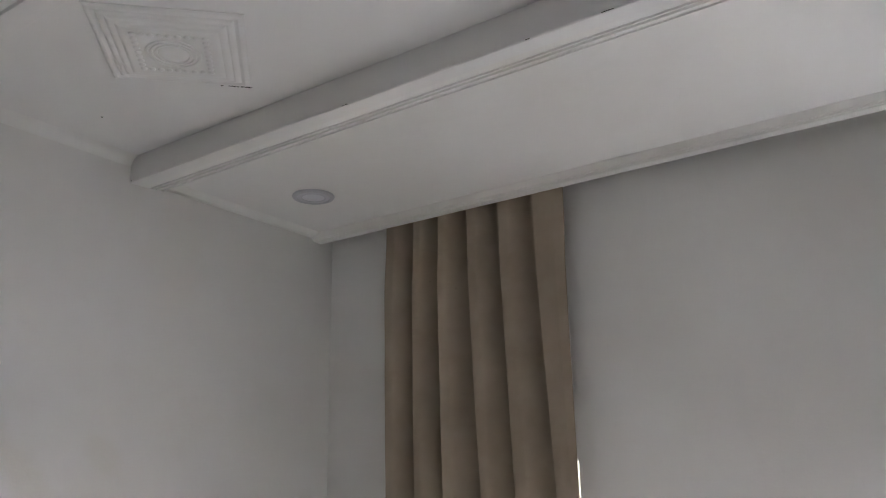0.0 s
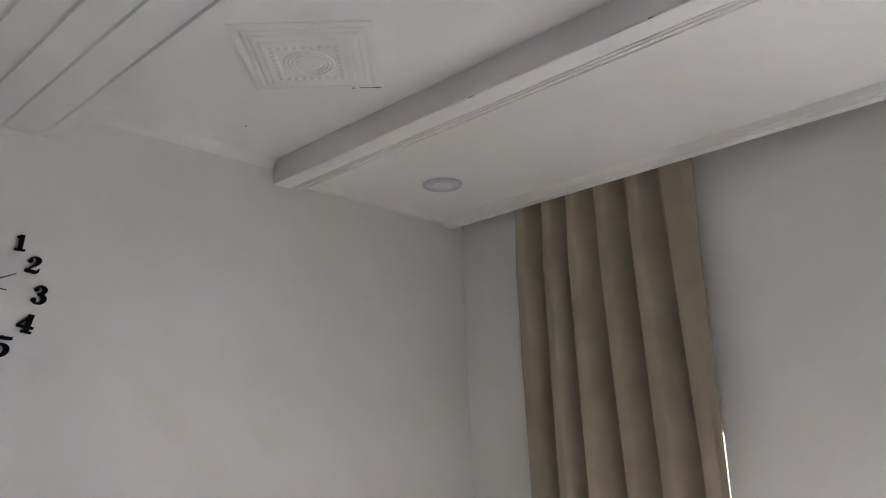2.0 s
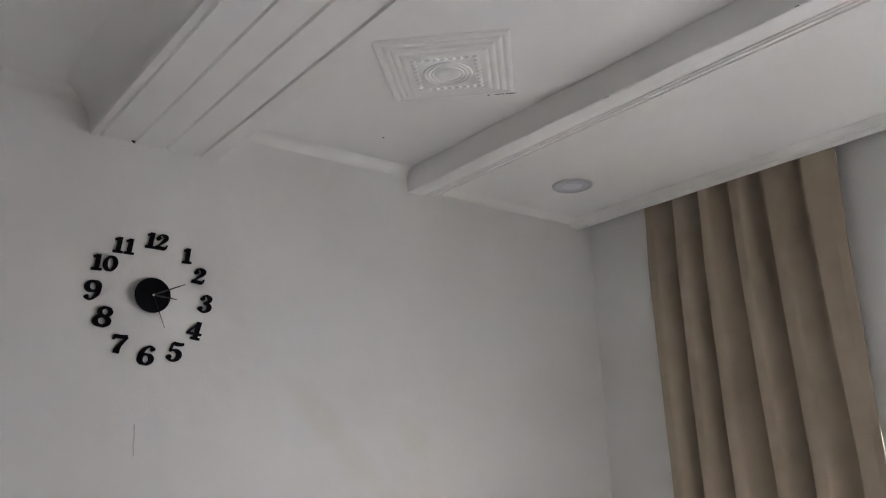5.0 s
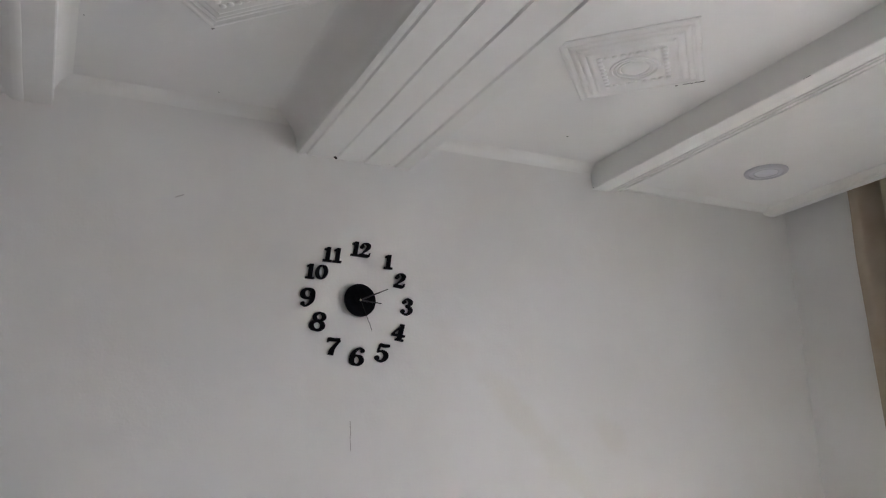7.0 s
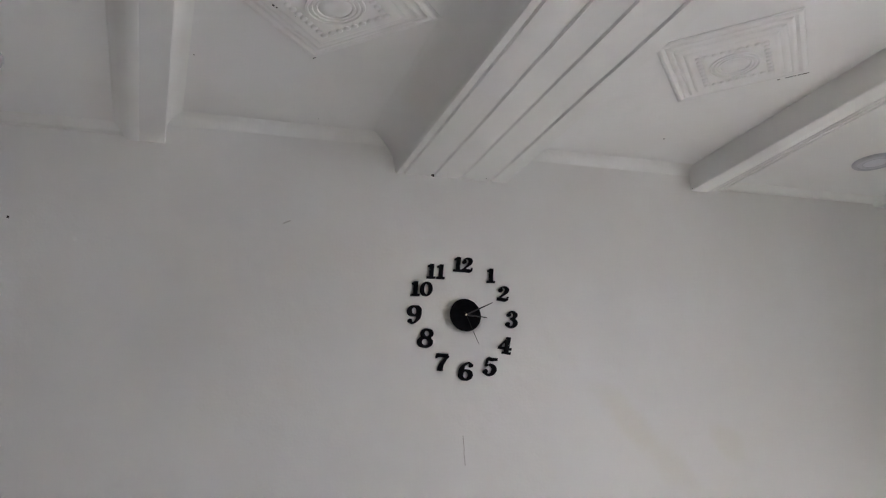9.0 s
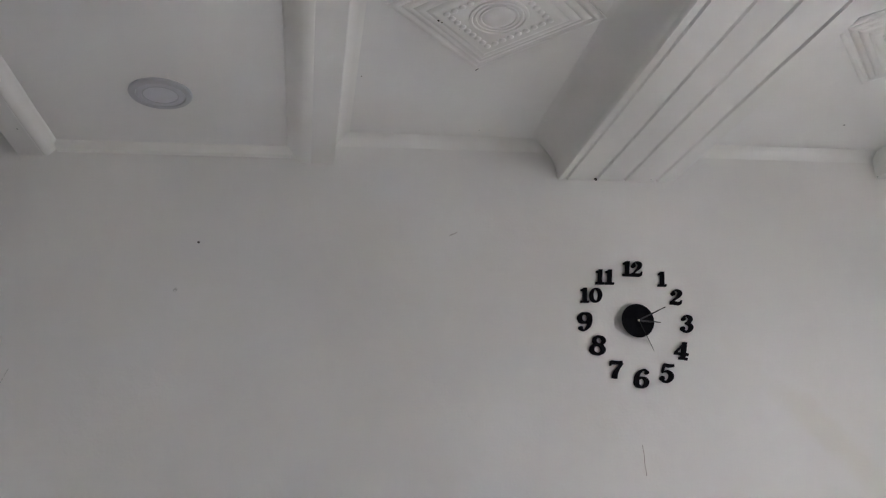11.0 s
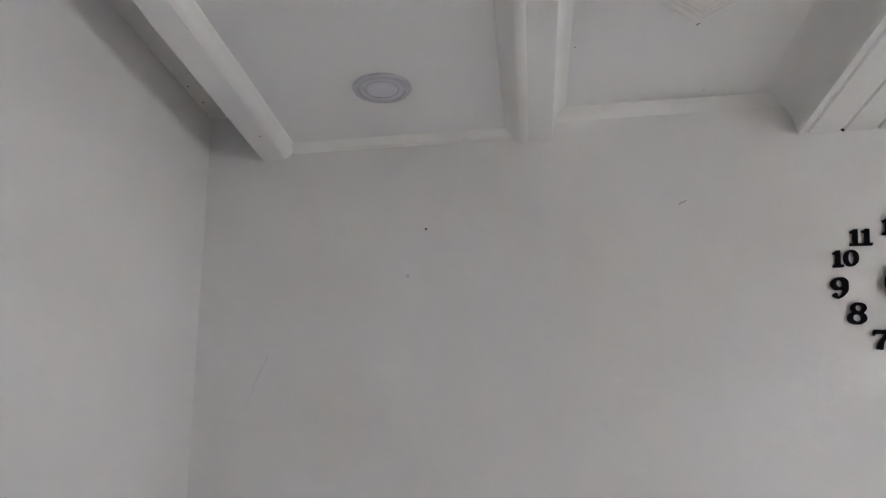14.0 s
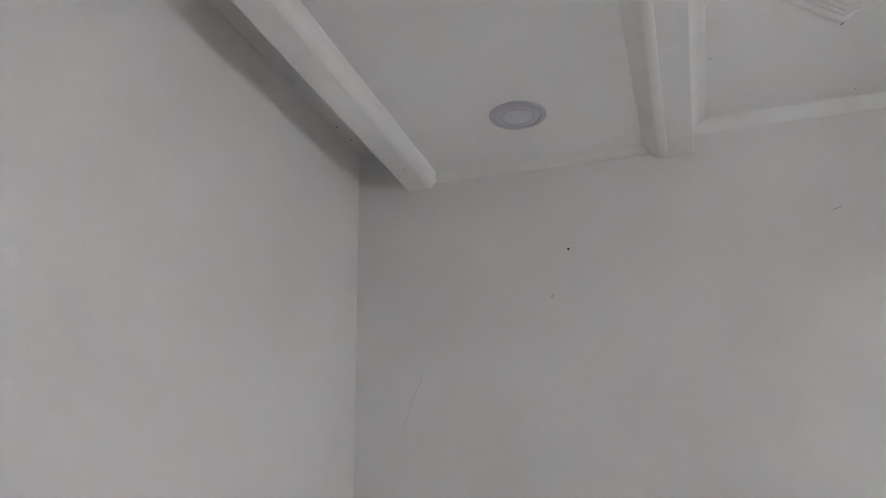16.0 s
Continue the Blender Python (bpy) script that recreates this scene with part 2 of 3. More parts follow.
# the older strips beside the curtain bay keep deeper grooves
DEEPMOULD = [(0.0, 0.045), (0.0, 0.0), (0.033, 0.0005), (0.036, 0.009), (0.045, 0.010), (0.048, 0.002), (0.053, 0.002), (0.056, 0.010), (0.066, 0.011),
             (0.069, 0.003), (0.073, 0.003), (0.076, 0.013), (0.101, 0.013), (0.103, 0.007), (0.105, 0.007), (0.112, RISE), (0.114, 0.045)]
SLIMMOULD = [(0.0, 0.045), (0.0, 0.0), (0.012, 0.0), (0.014, 0.007), (0.018, 0.007), (0.020, 0.001), (0.029, 0.001), (0.031, 0.009), (0.036, 0.009), (0.039, 0.016), (0.046, RISE), (0.048, 0.045)]
ENDMOULD = [(0.0, 0.045), (0.0, 0.018), (0.005, 0.018), (0.020, 0.022), (0.023, 0.021), (0.042, 0.031), (0.060, 0.038), (0.066, 0.045)]


def soffit(name, x0, x1, strips, label, profile, other):
    """A dropped box: two borders, a recessed panel between them, and mouldings round the panel."""
    bm = B()
    r = 0.004
    a, b = strips
    sweep(bm, [(x0, ZTOP), (x0, ZS + r), (x0 + r, ZS), (a, ZS), (a, ZS + RISE), (b, ZS + RISE), (b, ZS), (x1 - r, ZS), (x1, ZS + r), (x1, ZTOP)], "y", YB, 0.0, 0.0020, 110)
    body = structure(part(name, bm, CEIL), label, "soffit")
    part("moulding", sweep(B(), [(a + u, ZS + w) for u, w in profile], "y", YB + 0.004, -0.001, 0.0012, 90), TRIM, body, "white ridged gypsum moulding strip", True)
    part("moulding", sweep(B(), [(b - u, ZS + w) for u, w in other], "y", YB + 0.004, -0.001, 0.0012, 90), TRIM, body, "white ridged gypsum moulding strip", True)
    part("moulding", sweep(B(), [(-0.001 - u, ZS + w) for u, w in ENDMOULD], "x", a + 0.045, b - 0.045, 0.0012, 24), TRIM, body, "white coved gypsum moulding strip", True)
    part("moulding", sweep(B(), [(YB + u, ZS + w) for u, w in ENDMOULD], "x", a + 0.045, b - 0.045), TRIM, body, "white coved gypsum moulding strip", True)
    return body


soffit_west = soffit("soffit_west", *WL, (-2.252, -1.277), "white dropped gypsum soffit with a framed panel", NEARMOULD, FARMOULD)
soffit_east = soffit("soffit_east", *WR, (1.262, 2.385), "white dropped gypsum soffit with a framed panel above the curtain", DEEPMOULD, SLIMMOULD)

# beam with four sunk grooves in its underside
GROOVES = (-0.244, -0.116, 0.008, 0.149)
prof = [(BX[0] - 0.115 + 0.115 * math.sin(a), ZB + 0.022 + (ZC - ZB - 0.022) * math.cos(a)) for a in (radians(7.5 * k) for k in range(13))]
prof += [(BX[0], ZB + 0.008), (BX[0] + 0.006, ZB)]
for g in GROOVES:
    prof += [(g - 0.010, ZB), (g - 0.007, ZB + 0.004), (g - 0.005, ZB + 0.0082), (g + 0.005, ZB + 0.0082), (g + 0.007, ZB + 0.004), (g + 0.010, ZB)]
prof += [(BX[1] - 0.004, ZB), (BX[1], ZB + 0.004), (BX[1], ZC + 0.004), (BX[0] - 0.115, ZC + 0.004)]
ceiling_beam = structure(part("ceiling_beam", sweep(B(), prof, "y", YB, 0.0, 0.0018, 110), CEIL, None, "", True), "white ceiling beam with four long grooves in its underside", "beam")

# small coved cornice round each ceiling bay
COVE = [(0.0, 0.0), (0.0, -0.043), (0.002, -0.038), (0.006, -0.029), (0.012, -0.020), (0.020, -0.012), (0.030, -0.006), (0.044, -0.001), (0.046, 0.0)]


def cornice(x0, x1, side):
    top = ZC - 0.001
    one = structure(part("cornice", sweep(B(), [(-u, top + w) for u, w in COVE], "x", x0 + 0.001, x1 - 0.001, 0.0016, 24), TRIM, None, "", True),
                    "small white coved cornice under the ceiling", "cornice")
    if side:
        part("side_cove", sweep(B(), [(x0 + u * 1.2, top + w * 1.2) for u, w in COVE], "y", YB, -0.003), TRIM, one, "", True)


cornice(WL[1], BX[0] - 0.034, True)
cornice(BX[1], WR[0], False)


# ---- ceiling medallions ----
def square_ring(bm, profile):
    """A mitred square frame; profile points are (half side, z)."""
    rows = []
    for sx, sy in ((1, 1), (-1, 1), (-1, -1), (1, -1)):
        rows.append([bm.verts.new((sx * h, sy * h, z)) for h, z in profile])
    k = len(profile)
    for i in range(4):
        p, q = rows[i], rows[(i + 1) % 4]
        for j in range(k):
            bm.faces.new((p[j], q[j], q[(j + 1) % k], p[(j + 1) % k]))
    return bm


def medallion():
    """Square plaster rose: three stepped frames, a beaded square and turned rings. Hangs below z = 0."""
    root = part("ceiling_medallion", box(B(), -0.242, 0.242, -0.242, 0.242, -0.004, 0.0), PLASTER)
    tagged(root, "white plaster ceiling medallion with stepped frames and beads", "medallion", "ceiling medallions")

    runs = (("outer_frame", ((0.242, 0.0), (0.236, -0.007), (0.229, -0.013), (0.221, -0.014), (0.213, -0.009), (0.209, -0.007))),
            ("middle_frame", ((0.209, -0.007), (0.204, -0.012), (0.197, -0.018), (0.190, -0.020), (0.184, -0.017))),
            ("inner_frame", ((0.184, -0.018), (0.178, -0.024), (0.171, -0.028), (0.163, -0.029), (0.158, -0.027))),
            ("inner_fillet", ((0.158, -0.027), (0.152, -0.032), (0.146, -0.036), (0.139, -0.037), (0.132, -0.036))))
    for name, run in runs:
        part(name, square_ring(B(), [*run, (run[-1][0], 0.0), (run[0][0], 0.001)]), PLASTER, root, "", True)
    part("centre_panel", box(B(), -0.134, 0.134, -0.134, 0.134, -0.0365, -0.002), PLASTER, root)
    for r, w, d in ((0.092, 0.012, 0.007), (0.076, 0.010, 0.006), (0.061, 0.010, 0.006)):
        part("ring", lathe(B(), [(r, -0.036), (r - w * 0.2, -0.037 - d), (r - w * 0.8, -0.037 - d), (r - w, -0.036)]), PLASTER, root, "", True)
    dome = B()
    lathe(dome, [(0.051, -0.036), (0.044, -0.042), (0.030, -0.045), (0.014, -0.044), (0.0005, -0.043)], 32)
    part("rosette", dome, PLASTER, root, "", True)
    bead = B()
    bmesh.ops.create_icosphere(bead, subdivisions=2, radius=0.0122)
    bmesh.ops.scale(bead, vec=(1, 0.95, 0.62), verts=bead.verts)
    first = part("bead", bead, PLASTER, root, "", True)
    spots = []
    for h, k in ((0.113, 8),):
        for i in range(k):
            s = -h + 2 * h * i / k
            spots += [(s, -h), (h, s), (-s, h), (-h, -s)]
    for i, (x, y) in enumerate(spots):
        if math.hypot(x, y) < 0.090:
            continue
        ob = first if i == 0 else new("bead", first.data)
        ob.parent = root
        ob.location = (x, y, -0.0375)
    return root


rose = medallion()
SHALLOW = Matrix.Diagonal((1, 1, 0.62, 1))
rose.matrix_world = pose(0.715, -0.935, ZC - 0.001, 0, 0, 45) @ SHALLOW
rose_west = copy_thing(rose, pose(-0.730, -0.905, ZC - 0.001, 0, 0, 45))


def crack(parent, x0, y0, x1, y1, z, w, name="crack"):
    bm = B()
    ln = math.hypot(x1 - x0, y1 - y0)
    box(bm, -ln / 2, ln / 2, -w / 2, w / 2, -0.0012, 0.0012)
    ob = part(name, bm, DIRT, parent, "dark open crack")
    ob.matrix_world = pose((x0 + x1) / 2, (y0 + y1) / 2, z, 0, 0, math.degrees(math.atan2(y1 - y0, x1 - x0)))
    return ob


# ---- recessed lamps ----
def downlight():
    root = part("ceiling_light", lathe(B(), [(0.101, 0.0), (0.1015, -0.004), (0.098, -0.009), (0.088, -0.012), (0.080, -0.011), (0.078, -0.007), (0.078, 0.0)], 64), RIM, None, "", True)
    tagged(root, "round flat ceiling panel light with a double ring, switched off", "ceiling light", "ceiling lights")
    part("outer_diffuser", lathe(B(), [(0.0775, -0.004), (0.0770, -0.009), (0.060, -0.0095), (0.0595, -0.004)], 64), RING, root, "pale outer diffuser ring", True)
    part("inner_rim", lathe(B(), [(0.0593, -0.004), (0.0590, -0.0098), (0.0545, -0.0100), (0.0540, -0.004)], 64), RIM, root, "", True)
    part("diffuser", lathe(B(), [(0.0538, -0.004), (0.0535, -0.0085), (0.030, -0.0095), (0.0005, -0.0098)], 64), DIFF, root, "pale frosted round diffuser", True)
    return root


lamp = downlight()
lamp.matrix_world = pose(1.900, -0.440, ZS + RISE)
copy_thing(lamp, pose(-1.771, -0.448, ZS + RISE))


def speck(parent, x, y, z, size, name="speck", label="small dark speck"):
    bm = B()
    bmesh.ops.create_icosphere(bm, subdivisions=1, radius=size)
    bmesh.ops.scale(bm, vec=(1.0, 0.6, 0.5), verts=bm.verts)
    ob = part(name, bm, DIRT, parent, label)
    ob.location = (x, y, z)


# ---- curtain ----
def ease(a, b, v):
    v = min(1.0, max(0.0, (v - a) / (b - a)))
    return v * v * (3 - 2 * v)


def curtain():
    """A gathered panel: rounded pleats whose spacing shifts a little from head to foot."""
    head = (-0.478, -0.654, -0.809, -0.984, -1.167, -1.362, -1.545)
    foot = (-0.503, -0.679, -0.846, -1.049, -1.226, -1.424, -1.550)
    rnd = random.Random(5)
    amps = [0.037 + 0.004 * rnd.random() for _ in head]
    bm = B()
    n_u, n_z = 220, 46
    rows = []
    for j in range(n_z + 1):
        f = j / n_z
        z = 2.972 - f * 2.92
        k = min(1.0, max(0.0, (2.78 - z) / 1.36)) + max(0.0, (1.42 - z) * 0.12)
        edge = [a + (b - a) * k for a, b in zip(head, foot)]
        node = [e + 0.16 * (edge[i] - edge[i + 1] if i < 6 else 0.15) for i, e in enumerate(edge)]
        row = []
        for i in range(n_u + 1):
            s = 0.10 + (5.95 - 0.10) * i / n_u
            c = min(int(s), 5)
            u = s - c
            lam = node[c] - node[c + 1]
            amp = amps[c] * (0.92 + 0.16 * min(k, 1.3))
            # each pleat: a rounded front, a steep flank and a narrow sunk valley; the last one lies flat
            last = c == 5
            swell = ease(0.0, 0.24, u) * (1.0 - ease(0.90 if last else 0.50, 1.6 if last else 0.74, u))
            swell *= 1.0 - 0.10 * min(1.0, abs(u - 0.38) / 0.3) ** 2
            lean = (0.066 - 0.024 * u) * swell - 0.0265 if last else 0.034 * swell - 0.008
            y = node[c] - lam * u + (lam / 0.18) * lean
            x = 2.511 - (2.28 + 0.55 * ease(2.76, 2.40, z)) * amp * swell
            x += 0.004 * noise.noise((s * 2.1, z * 1.7, 3.0)) + 0.003 * noise.noise((s * 5.0, z * 4.0, 8.0))
            y += 0.006 * noise.noise((s * 0.8, z * 0.9, 1.0))
            row.append(bm.verts.new((x, y, z)))
        rows.append(row)
    for j in range(n_z):
        for i in range(n_u):
            bm.faces.new((rows[j][i], rows[j][i + 1], rows[j + 1][i + 1], rows[j + 1][i]))
    spots = [min((v.co.copy() for row in rows for v in row), key=lambda p: (p - Vector(at)).length) for at in ((2.44, -0.787, 2.608), (2.44, -0.902, 2.379), (2.44, -0.758, 2.479))]
    root = part("curtain", bm, CLOTH, None, "", True)
    tagged(root, "taupe beige cloth curtain drawn into deep vertical pleats", "curtain")
    thick = root.modifiers.new("thickness", "SOLIDIFY")
    thick.thickness, thick.offset = 0.002, 0.0
    for p in spots:
        speck(root, p.x - 0.001, p.y, p.z, 0.0035, "stain", "small dark stain")
    rail = part("rail", box(B(), 2.460, 2.484, -2.9, -0.05, 2.972, ZP, 0.002), ALU, root, "white curtain rail in the ceiling pocket")
    return root


curtain()


# ---- wall clock ----
def ribbon(bm, pts, d0, d1, close=False, steps=7):
    """A flat stroke of changing width through (x, y, width) points, from depth d0 to d1."""
    k = len(pts)
    line = []
    spans = k if close else k - 1
    for i in range(spans):
        p = [Vector(pts[j % k]) if close else Vector(pts[min(max(j, 0), k - 1)]) for j in (i - 1, i, i + 1, i + 2)]
        for q in range(steps):
            t = q / steps
            line.append(0.5 * ((2 * p[1]) + (p[2] - p[0]) * t + (2 * p[0] - 5 * p[1] + 4 * p[2] - p[3]) * t * t + (3 * p[1] - p[0] - 3 * p[2] + p[3]) * t ** 3))
    if not close:
        line.append(Vector(pts[-1]))
    rows = []
    m = len(line)
    for i, p in enumerate(line):
        a, b = (line[i - 1], line[(i + 1) % m]) if close else (line[max(i - 1, 0)], line[min(i + 1, m - 1)])
        d = Vector((b.x - a.x, b.y - a.y))
        d = d.normalized() if d.length > 1e-6 else Vector((1, 0))
        nx, ny, w = -d.y, d.x, max(p.z, 0.01) * 0.51
        rows.append([bm.verts.new(v) for v in ((p.x + nx * w, p.y + ny * w, d0), (p.x - nx * w, p.y - ny * w, d0), (p.x - nx * w, p.y - ny * w, d1), (p.x + nx * w, p.y + ny * w, d1))])
    for i in range(m if close else m - 1):
        p, q = rows[i], rows[(i + 1) % m]
        for j in range(4):
            bm.faces.new((p[j], q[j], q[(j + 1) % 4], p[(j + 1) % 4]))
    if not close:
        bm.faces.new(rows[0][::-1])
        bm.faces.new(rows[-1])


def ball(bm, x, y, r, d0, d1):
    made = bmesh.ops.create_cone(bm, cap_ends=True, segments=18, radius1=r, radius2=r, depth=abs(d1 - d0))["verts"]
    bmesh.ops.translate(bm, verts=made, vec=(x, y, (d0 + d1) / 2))


def oval(cx, cy, rx, ry, thin, thick, k=12):
    return [(cx + rx * math.cos(2 * math.pi * i / k), cy + ry * math.sin(2 * math.pi * i / k), thin + (thick - thin) * abs(math.cos(2 * math.pi * i / k))) for i in range(k)]


SIX = [(0.62, 0.86, 0.10), (0.46, 0.95, 0.09), (0.30, 0.86, 0.14), (0.17, 0.66, 0.20), (0.14, 0.42, 0.22), (0.18, 0.24, 0.20)]


def digit(bm, c, ox, scale, d0, d1):
    """One fat slab-serif figure, one unit high, drawn with thick and thin strokes. Returns its width."""
    sub = B()
    r = lambda pts, close=False, dd=0.0: ribbon(sub, pts, 0.0, 1.0 + dd, close)
    width = 0.74
    if c == "0":
        r(oval(0.37, 0.5, 0.27, 0.43, 0.10, 0.23), True)
    elif c == "1":
        width = 0.56
        r([(0.30, 0.02, 0.24), (0.30, 0.5, 0.24), (0.30, 0.99, 0.24)])
        r([(0.03, 0.065, 0.13), (0.30, 0.065, 0.13), (0.57, 0.065, 0.13)], dd=0.02)
        r([(0.05, 0.83, 0.11), (0.18, 0.86, 0.15), (0.34, 0.93, 0.13)], dd=0.03)
    elif c == "2":
        r([(0.13, 0.70, 0.10), (0.20, 0.88, 0.10), (0.38, 0.95, 0.11), (0.57, 0.84, 0.22), (0.55, 0.63, 0.23), (0.35, 0.38, 0.15), (0.12, 0.12, 0.12)])
        r([(0.05, 0.10, 0.19), (0.35, 0.10, 0.20), (0.60, 0.10, 0.19), (0.68, 0.22, 0.09), (0.70, 0.32, 0.08)], dd=0.02)
        ball(sub, 0.18, 0.70, 0.13, 0.0, 1.03)
    elif c == "3":
        r([(0.16, 0.80, 0.09), (0.26, 0.93, 0.10), (0.42, 0.94, 0.12), (0.56, 0.80, 0.21), (0.50, 0.62, 0.18), (0.30, 0.53, 0.09)])
        r([(0.30, 0.53, 0.09), (0.52, 0.47, 0.17), (0.61, 0.29, 0.23), (0.52, 0.11, 0.18), (0.33, 0.05, 0.10), (0.15, 0.14, 0.09)], dd=0.02)
        ball(sub, 0.19, 0.76, 0.11, 0.0, 1.03)
        ball(sub, 0.17, 0.21, 0.12, 0.0, 1.03)
    elif c == "4":
        width = 0.78
        r([(0.50, 0.04, 0.23), (0.50, 0.5, 0.23), (0.50, 0.98, 0.23)])
        r([(0.50, 0.94, 0.12), (0.28, 0.63, 0.11), (0.07, 0.34, 0.11)], dd=0.02)
        r([(0.03, 0.31, 0.13), (0.40, 0.31, 0.13), (0.76, 0.31, 0.13)], dd=0.03)
        r([(0.28, 0.06, 0.12), (0.50, 0.06, 0.12), (0.74, 0.06, 0.12)], dd=0.04)
    elif c == "5":
        r([(0.18, 0.92, 0.16), (0.42, 0.90, 0.17), (0.66, 0.95, 0.14)])
        r([(0.18, 0.93, 0.10), (0.16, 0.70, 0.10), (0.15, 0.50, 0.09)], dd=0.02)
        r([(0.15, 0.50, 0.09), (0.34, 0.60, 0.12), (0.55, 0.50, 0.20), (0.60, 0.30, 0.23), (0.50, 0.11, 0.18), (0.32, 0.05, 0.10), (0.15, 0.14, 0.09)], dd=0.03)
        ball(sub, 0.17, 0.20, 0.12, 0.0, 1.04)
    elif c in "69":
        flip = (lambda p: [(0.74 - x, 1 - y, w) for x, y, w in p]) if c == "9" else (lambda p: p)
        r(flip(oval(0.39, 0.30, 0.25, 0.24, 0.10, 0.22)), True)
        r(flip(SIX), dd=0.02)
        x, y = (0.60, 0.82) if c == "6" else (0.14, 0.18)
        ball(sub, x, y, 0.10, 0.0, 1.03)
    elif c == "7":
        r([(0.08, 0.88, 0.20), (0.36, 0.88, 0.18), (0.66, 0.90, 0.19)])
        r([(0.66, 0.88, 0.14), (0.50, 0.62, 0.16), (0.36, 0.34, 0.23), (0.32, 0.03, 0.27)], dd=0.02)
        r([(0.08, 0.96, 0.09), (0.07, 0.82, 0.09), (0.07, 0.70, 0.07)], dd=0.03)
    elif c == "8":
        r(oval(0.38, 0.74, 0.22, 0.20, 0.10, 0.18), True)
        r(oval(0.37, 0.28, 0.27, 0.23, 0.11, 0.21), True, 0.02)
    bmesh.ops.transform(sub, verts=sub.verts, matrix=Matrix.Translation((ox * scale * 1.1, -0.5 * scale, d0)) @ Matrix.Diagonal((scale * 1.1, scale, d1 - d0, 1)))
    tmp = bpy.data.meshes.new("tmp")
    sub.to_mesh(tmp)
    sub.free()
    bm.from_mesh(tmp)
    bpy.data.meshes.remove(tmp)
    return width


def wall_clock():
    """Stick-on clock: separate black figures on the wall round a round black face with three pointers. Built flat, then stood on the wall."""
    face = B()
    lathe(face, [(0.0005, 0.024), (0.0655, 0.024), (0.067, 0.0255), (0.067, 0.0275), (0.0655, 0.029), (0.0005, 0.029)], 64)
    box(face, -0.028, 0.028, -0.028, 0.028, 0.0, 0.0239)
    off = Vector((-0.011, -0.006, 0.0))
    bmesh.ops.translate(face, verts=face.verts, vec=off)
    root = part("wall_clock", face, BLACK, None, "", True)
    tagged(root, "black wall clock with separate stick-on figures round a disc", "wall clock")
    size = 0.97
    figures = (("12", 0.000, 0.212, 0.064, -2), ("1", 0.122, 0.170, 0.063, 0), ("2", 0.171, 0.095, 0.066, -6), ("3", 0.201, -0.014, 0.074, -4),
               ("4", 0.163, -0.121, 0.074, -8), ("5", 0.091, -0.209, 0.078, -9), ("6", -0.016, -0.227, 0.078, -6), ("7", -0.115, -0.192, 0.074, -4),
               ("8", -0.177, -0.096, 0.080, -8), ("9", -0.220, -0.003, 0.078, 2), ("10", -0.186, 0.103, 0.063, 0), ("11", -0.121, 0.178, 0.063, -1))
    for word, x, z, high, turn in figures:
        bm, high = B(), high * size
        if len(word) == 1:
            digit(bm, word, -0.30 if word == "1" else -0.37, high, 0.0006, 0.011)
        else:
            first = 0.50 if word == "12" else 0.60
            second = {"0": 0.74, "1": 0.56, "2": 0.74}[word[1]]
            digit(bm, "1", -(first + second) / 2, high, 0.0006, 0.011)
            digit(bm, word[1], -(first + second) / 2 + first, high, 0.0006, 0.0113)
        bmesh.ops.transform(bm, verts=bm.verts, matrix=Matrix(((1, 0.12, 0, 0), (0, 1, 0, 0), (0, 0, 1, 0), (0, 0, 0, 1))))
        one = part("figure", bm, BLACK, root, "black figure " + word)
        one.location, one.rotation_euler = (x, z - 0.0015, 0), (0, 0, radians(turn))

    def hand(name, tip, tail, w, d, mat):
        v = Vector(tip)
        ln = v.length
        bm = B()
        vs = [(-tail, -w * 0.5), (ln * 0.25, -w * 0.62), (ln, -w * 0.28), (ln, w * 0.28), (ln * 0.25, w * 0.62), (-tail, w * 0.5)]
        lo, hi = [bm.verts.new((x, y, d)) for x, y in vs], [bm.verts.new((x, y, d + 0.0008)) for x, y in vs]
        bm.faces.new(lo[::-1])
        bm.faces.new(hi)
        for i in range(6):
            bm.faces.new((lo[i], lo[(i + 1) % 6], hi[(i + 1) % 6], hi[i]))
        ob = part(name, bm, mat, root)
        ob.location, ob.rotation_euler = off, (0, 0, math.atan2(v.y, v.x))
        return ob
    hand("hour_hand", (0.092, -0.009), 0.005, 0.0056, 0.031, STEELHAND)
    hand("minute_hand", (0.119, 0.053), 0.005, 0.0056, 0.033, STEELHAND)
    hand("second_hand", (0.048, -0.122), 0.012, 0.0024, 0.035, GREYHAND)
    part("pin", lathe(B(), [(0.0035, 0.029), (0.0035, 0.037), (0.0005, 0.0376)], 16), PIN, root, "small metal centre pin").location = off
    return root


clock = wall_clock()
clock.matrix_world = pose(0.0, -0.0005, 2.150, 90, 0, 0)


# dark gaps where the medallions have come away from the ceiling
def gap(parent, a, b, w, steps, seed):
    """A jagged open line along one edge of a medallion, from a to b."""
    rnd, bm = random.Random(seed), B()
    last = 0.0
    for k in range(steps):
        p, q = a + (b - a) * k / steps, a + (b - a) * (k + 1) / steps
        wide = w * (0.4 + 0.9 * rnd.random())
        last = 0.6 * last + 0.0022 * (rnd.random() - 0.5)
        box(bm, 0.2412 + last, 0.2412 + last + wide, p, q, -0.0052, -0.001)
    part("crack", bm, DIRT, parent, "dark open gap at the edge")


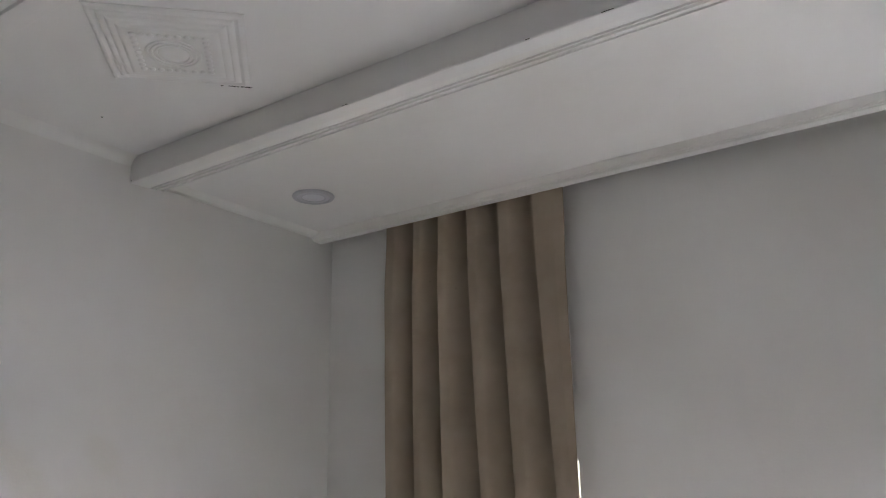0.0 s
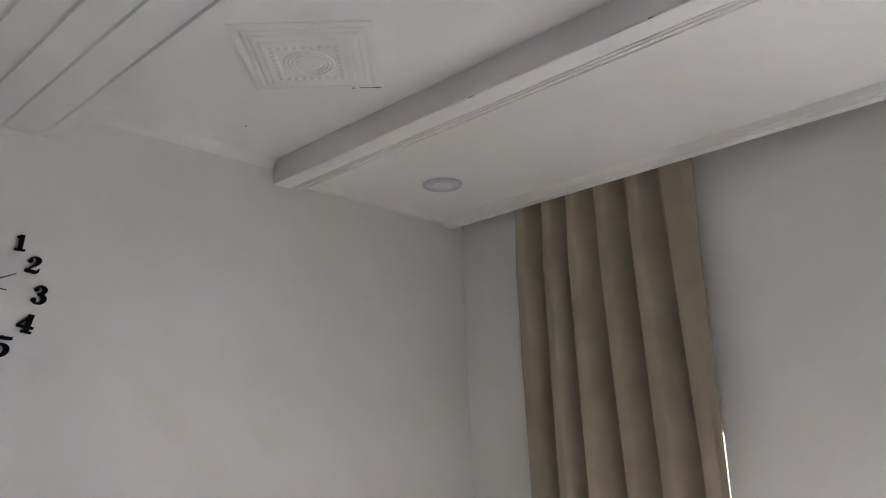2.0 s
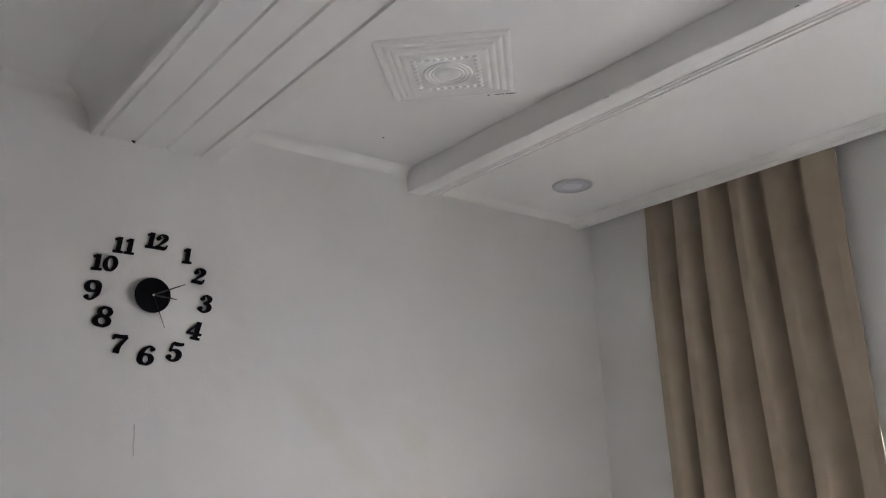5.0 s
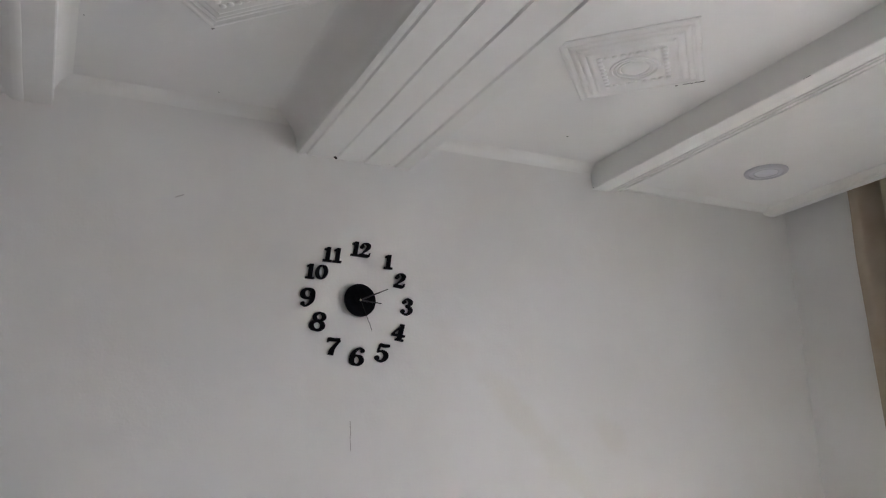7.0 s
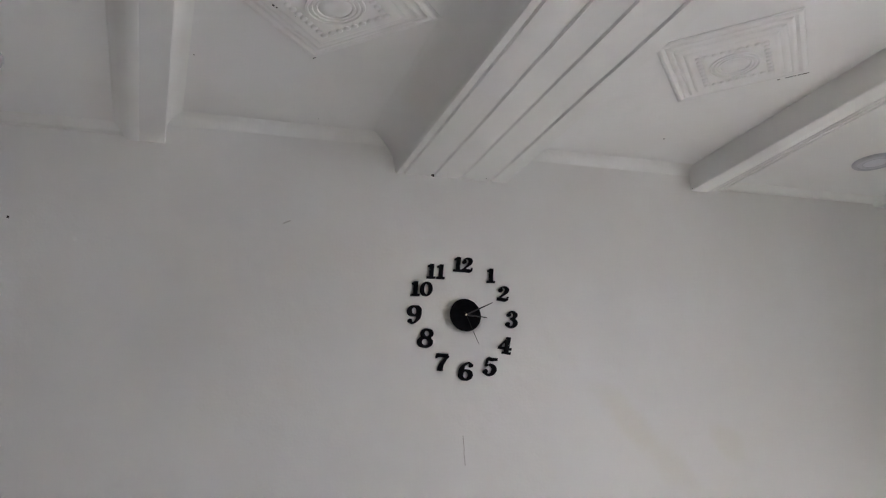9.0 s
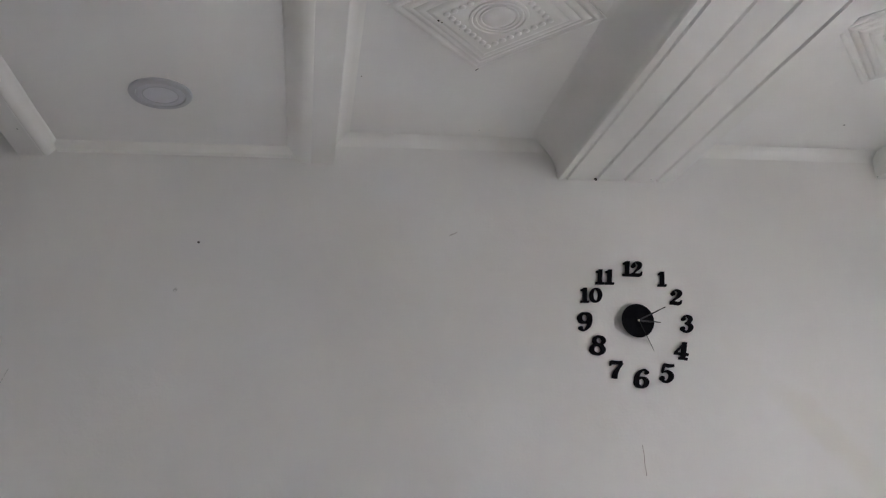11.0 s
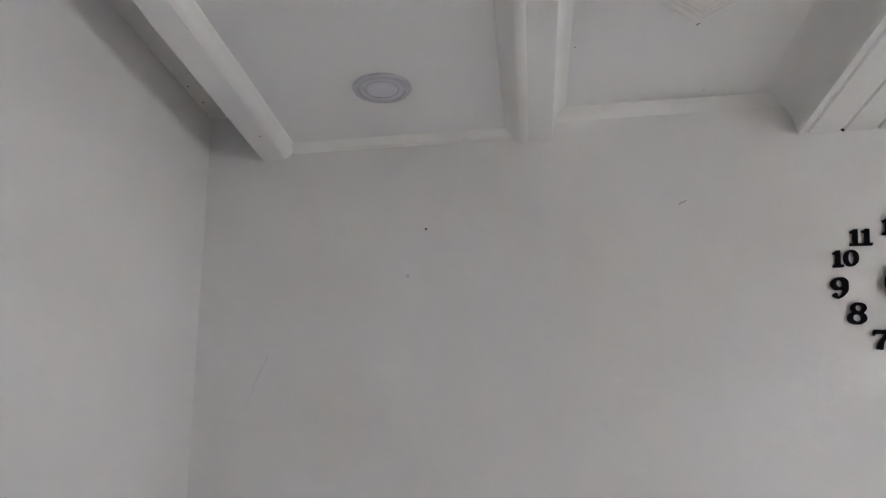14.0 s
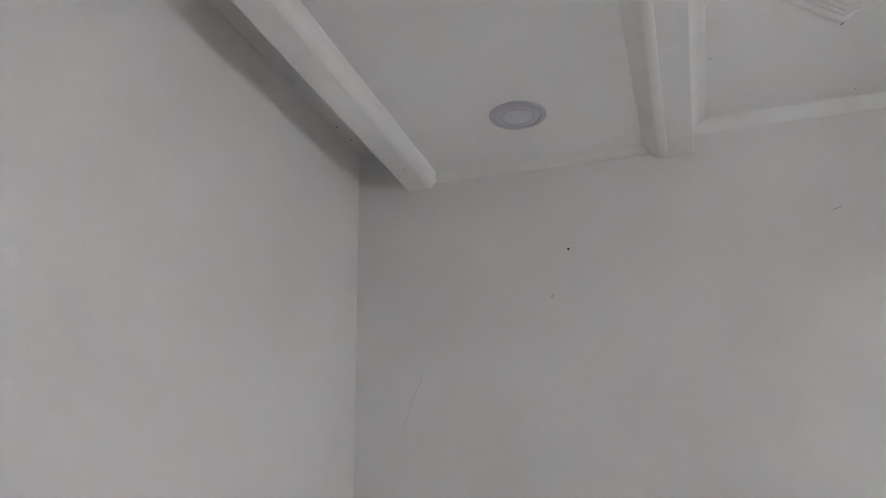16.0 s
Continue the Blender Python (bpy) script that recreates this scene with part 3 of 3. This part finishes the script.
gap(rose, -0.242, -0.203, 0.0062, 6, 1)
gap(rose, -0.196, -0.158, 0.0042, 6, 2)
gap(rose, -0.140, -0.131, 0.0075, 3, 3)
gap(rose_west, 0.230, 0.243, 0.0042, 4, 4)


# ---- floor tiles ----
tile = box(B(), -0.298, 0.298, -0.298, 0.298, -0.008, 0.0, 0.002)
first = part("tile", tile, FLOOR, floor)
def courses(length):
    """Middle and share of a full tile for each course, the last one cut to fit."""
    full = int(length / 0.6)
    rest = length - 0.6 * full
    return [(0.3 + 0.6 * k, 1.0) for k in range(full)] + [(0.6 * full + rest / 2, (rest - 0.004) / 0.596)]


for i, (across, wide) in enumerate(courses(XE - XW)):
    for j, (down, deep) in enumerate(courses(-YB)):
        ob = first if i == j == 0 else new("tile", first.data)
        ob.parent = floor
        ob.location, ob.scale = (XW + across, -down, 0.0), (wide, deep, 1.0)


# ---- small marks of wear ----
def mark(parent, x0, z0, x1, z1, w, mat, name, label):
    bm = B()
    ln = math.hypot(x1 - x0, z1 - z0)
    for i in range(4):
        a, b = -ln / 2 + ln * i / 4, -ln / 2 + ln * (i + 1) / 4
        off = (0.0, 0.0012, -0.0008, 0.0006)[i]
        box(bm, a, b, off - w / 2, off + w / 2, 0.0, 0.0012)
    ob = part(name, bm, mat, parent, label)
    ob.matrix_world = pose((x0 + x1) / 2, -0.0002, (z0 + z1) / 2, 90, 0, 0) @ pose(0, 0, 0, 0, 0, math.degrees(math.atan2(z1 - z0, x1 - x0)))


mark(wall_north, -0.040, 1.672, -0.038, 1.560, 0.0022, PENCIL, "scratch", "thin dark vertical scratch")
mark(wall_north, -0.738, 2.494, -0.708, 2.507, 0.0028, PENCIL, "scuff", "short dark scuff")
mark(wall_north, -1.688, 2.455, -1.680, 2.455, 0.008, DIRT, "nail", "small dark nail head")
mark(wall_north, -2.285, 1.996, -2.330, 1.900, 0.003, FAINT, "scratch", "faint grey scratch")
mark(wall_north, -2.330, 1.895, -2.365, 1.800, 0.002, FAINT, "scratch", "faint grey scratch")


for x, y, size in ((-0.100, 0.152, 0.006), (-0.086, 0.150, 0.004), (-0.020, 0.129, 0.004)):
    speck(rose_west, x, y, -0.035, size, "stain", "small dark stain")
speck(ceiling, 0.879, -0.269, ZC, 0.006, "nail", "small dark nail head")
speck(ceiling, -1.112, -0.484, ZC - 0.003, 0.003)
speck(ceiling, -0.618, -0.102, ZC, 0.003)
speck(ceiling, -2.545, -0.279, ZP, 0.005)
speck(ceiling, -2.540, -0.150, ZP, 0.006)
speck(ceiling_beam, -0.116, -0.010, ZB + 0.003, 0.009)
speck(ceiling_beam, -0.111, -0.003, ZB + 0.001, 0.006)
speck(ceiling_beam, 0.120, -0.03, ZB, 0.003)
speck(soffit_west, -2.275, -0.222, ZS, 0.004)
speck(soffit_east, 1.201, -0.012, ZS + 0.006, 0.004)
crack(ceiling_beam, BX[0] - 0.024, -0.268, BX[0] - 0.026, -0.282, 2.866, 0.0022)
crack(ceiling_beam, BX[0] - 0.026, -0.286, BX[0] - 0.027, -0.345, 2.863, 0.0008)
for a, b in ((-1.25, -1.28), (-2.00, -2.015), (-2.25, -2.29)):
    crack(soffit_east, WR[0] + 0.0005, a, WR[0] + 0.0005, b, ZS + 0.003, 0.0010)
mark(wall_north, -1.762, 2.276, -1.752, 2.270, 0.016, FAINT, "stain", "small faint grey spot")
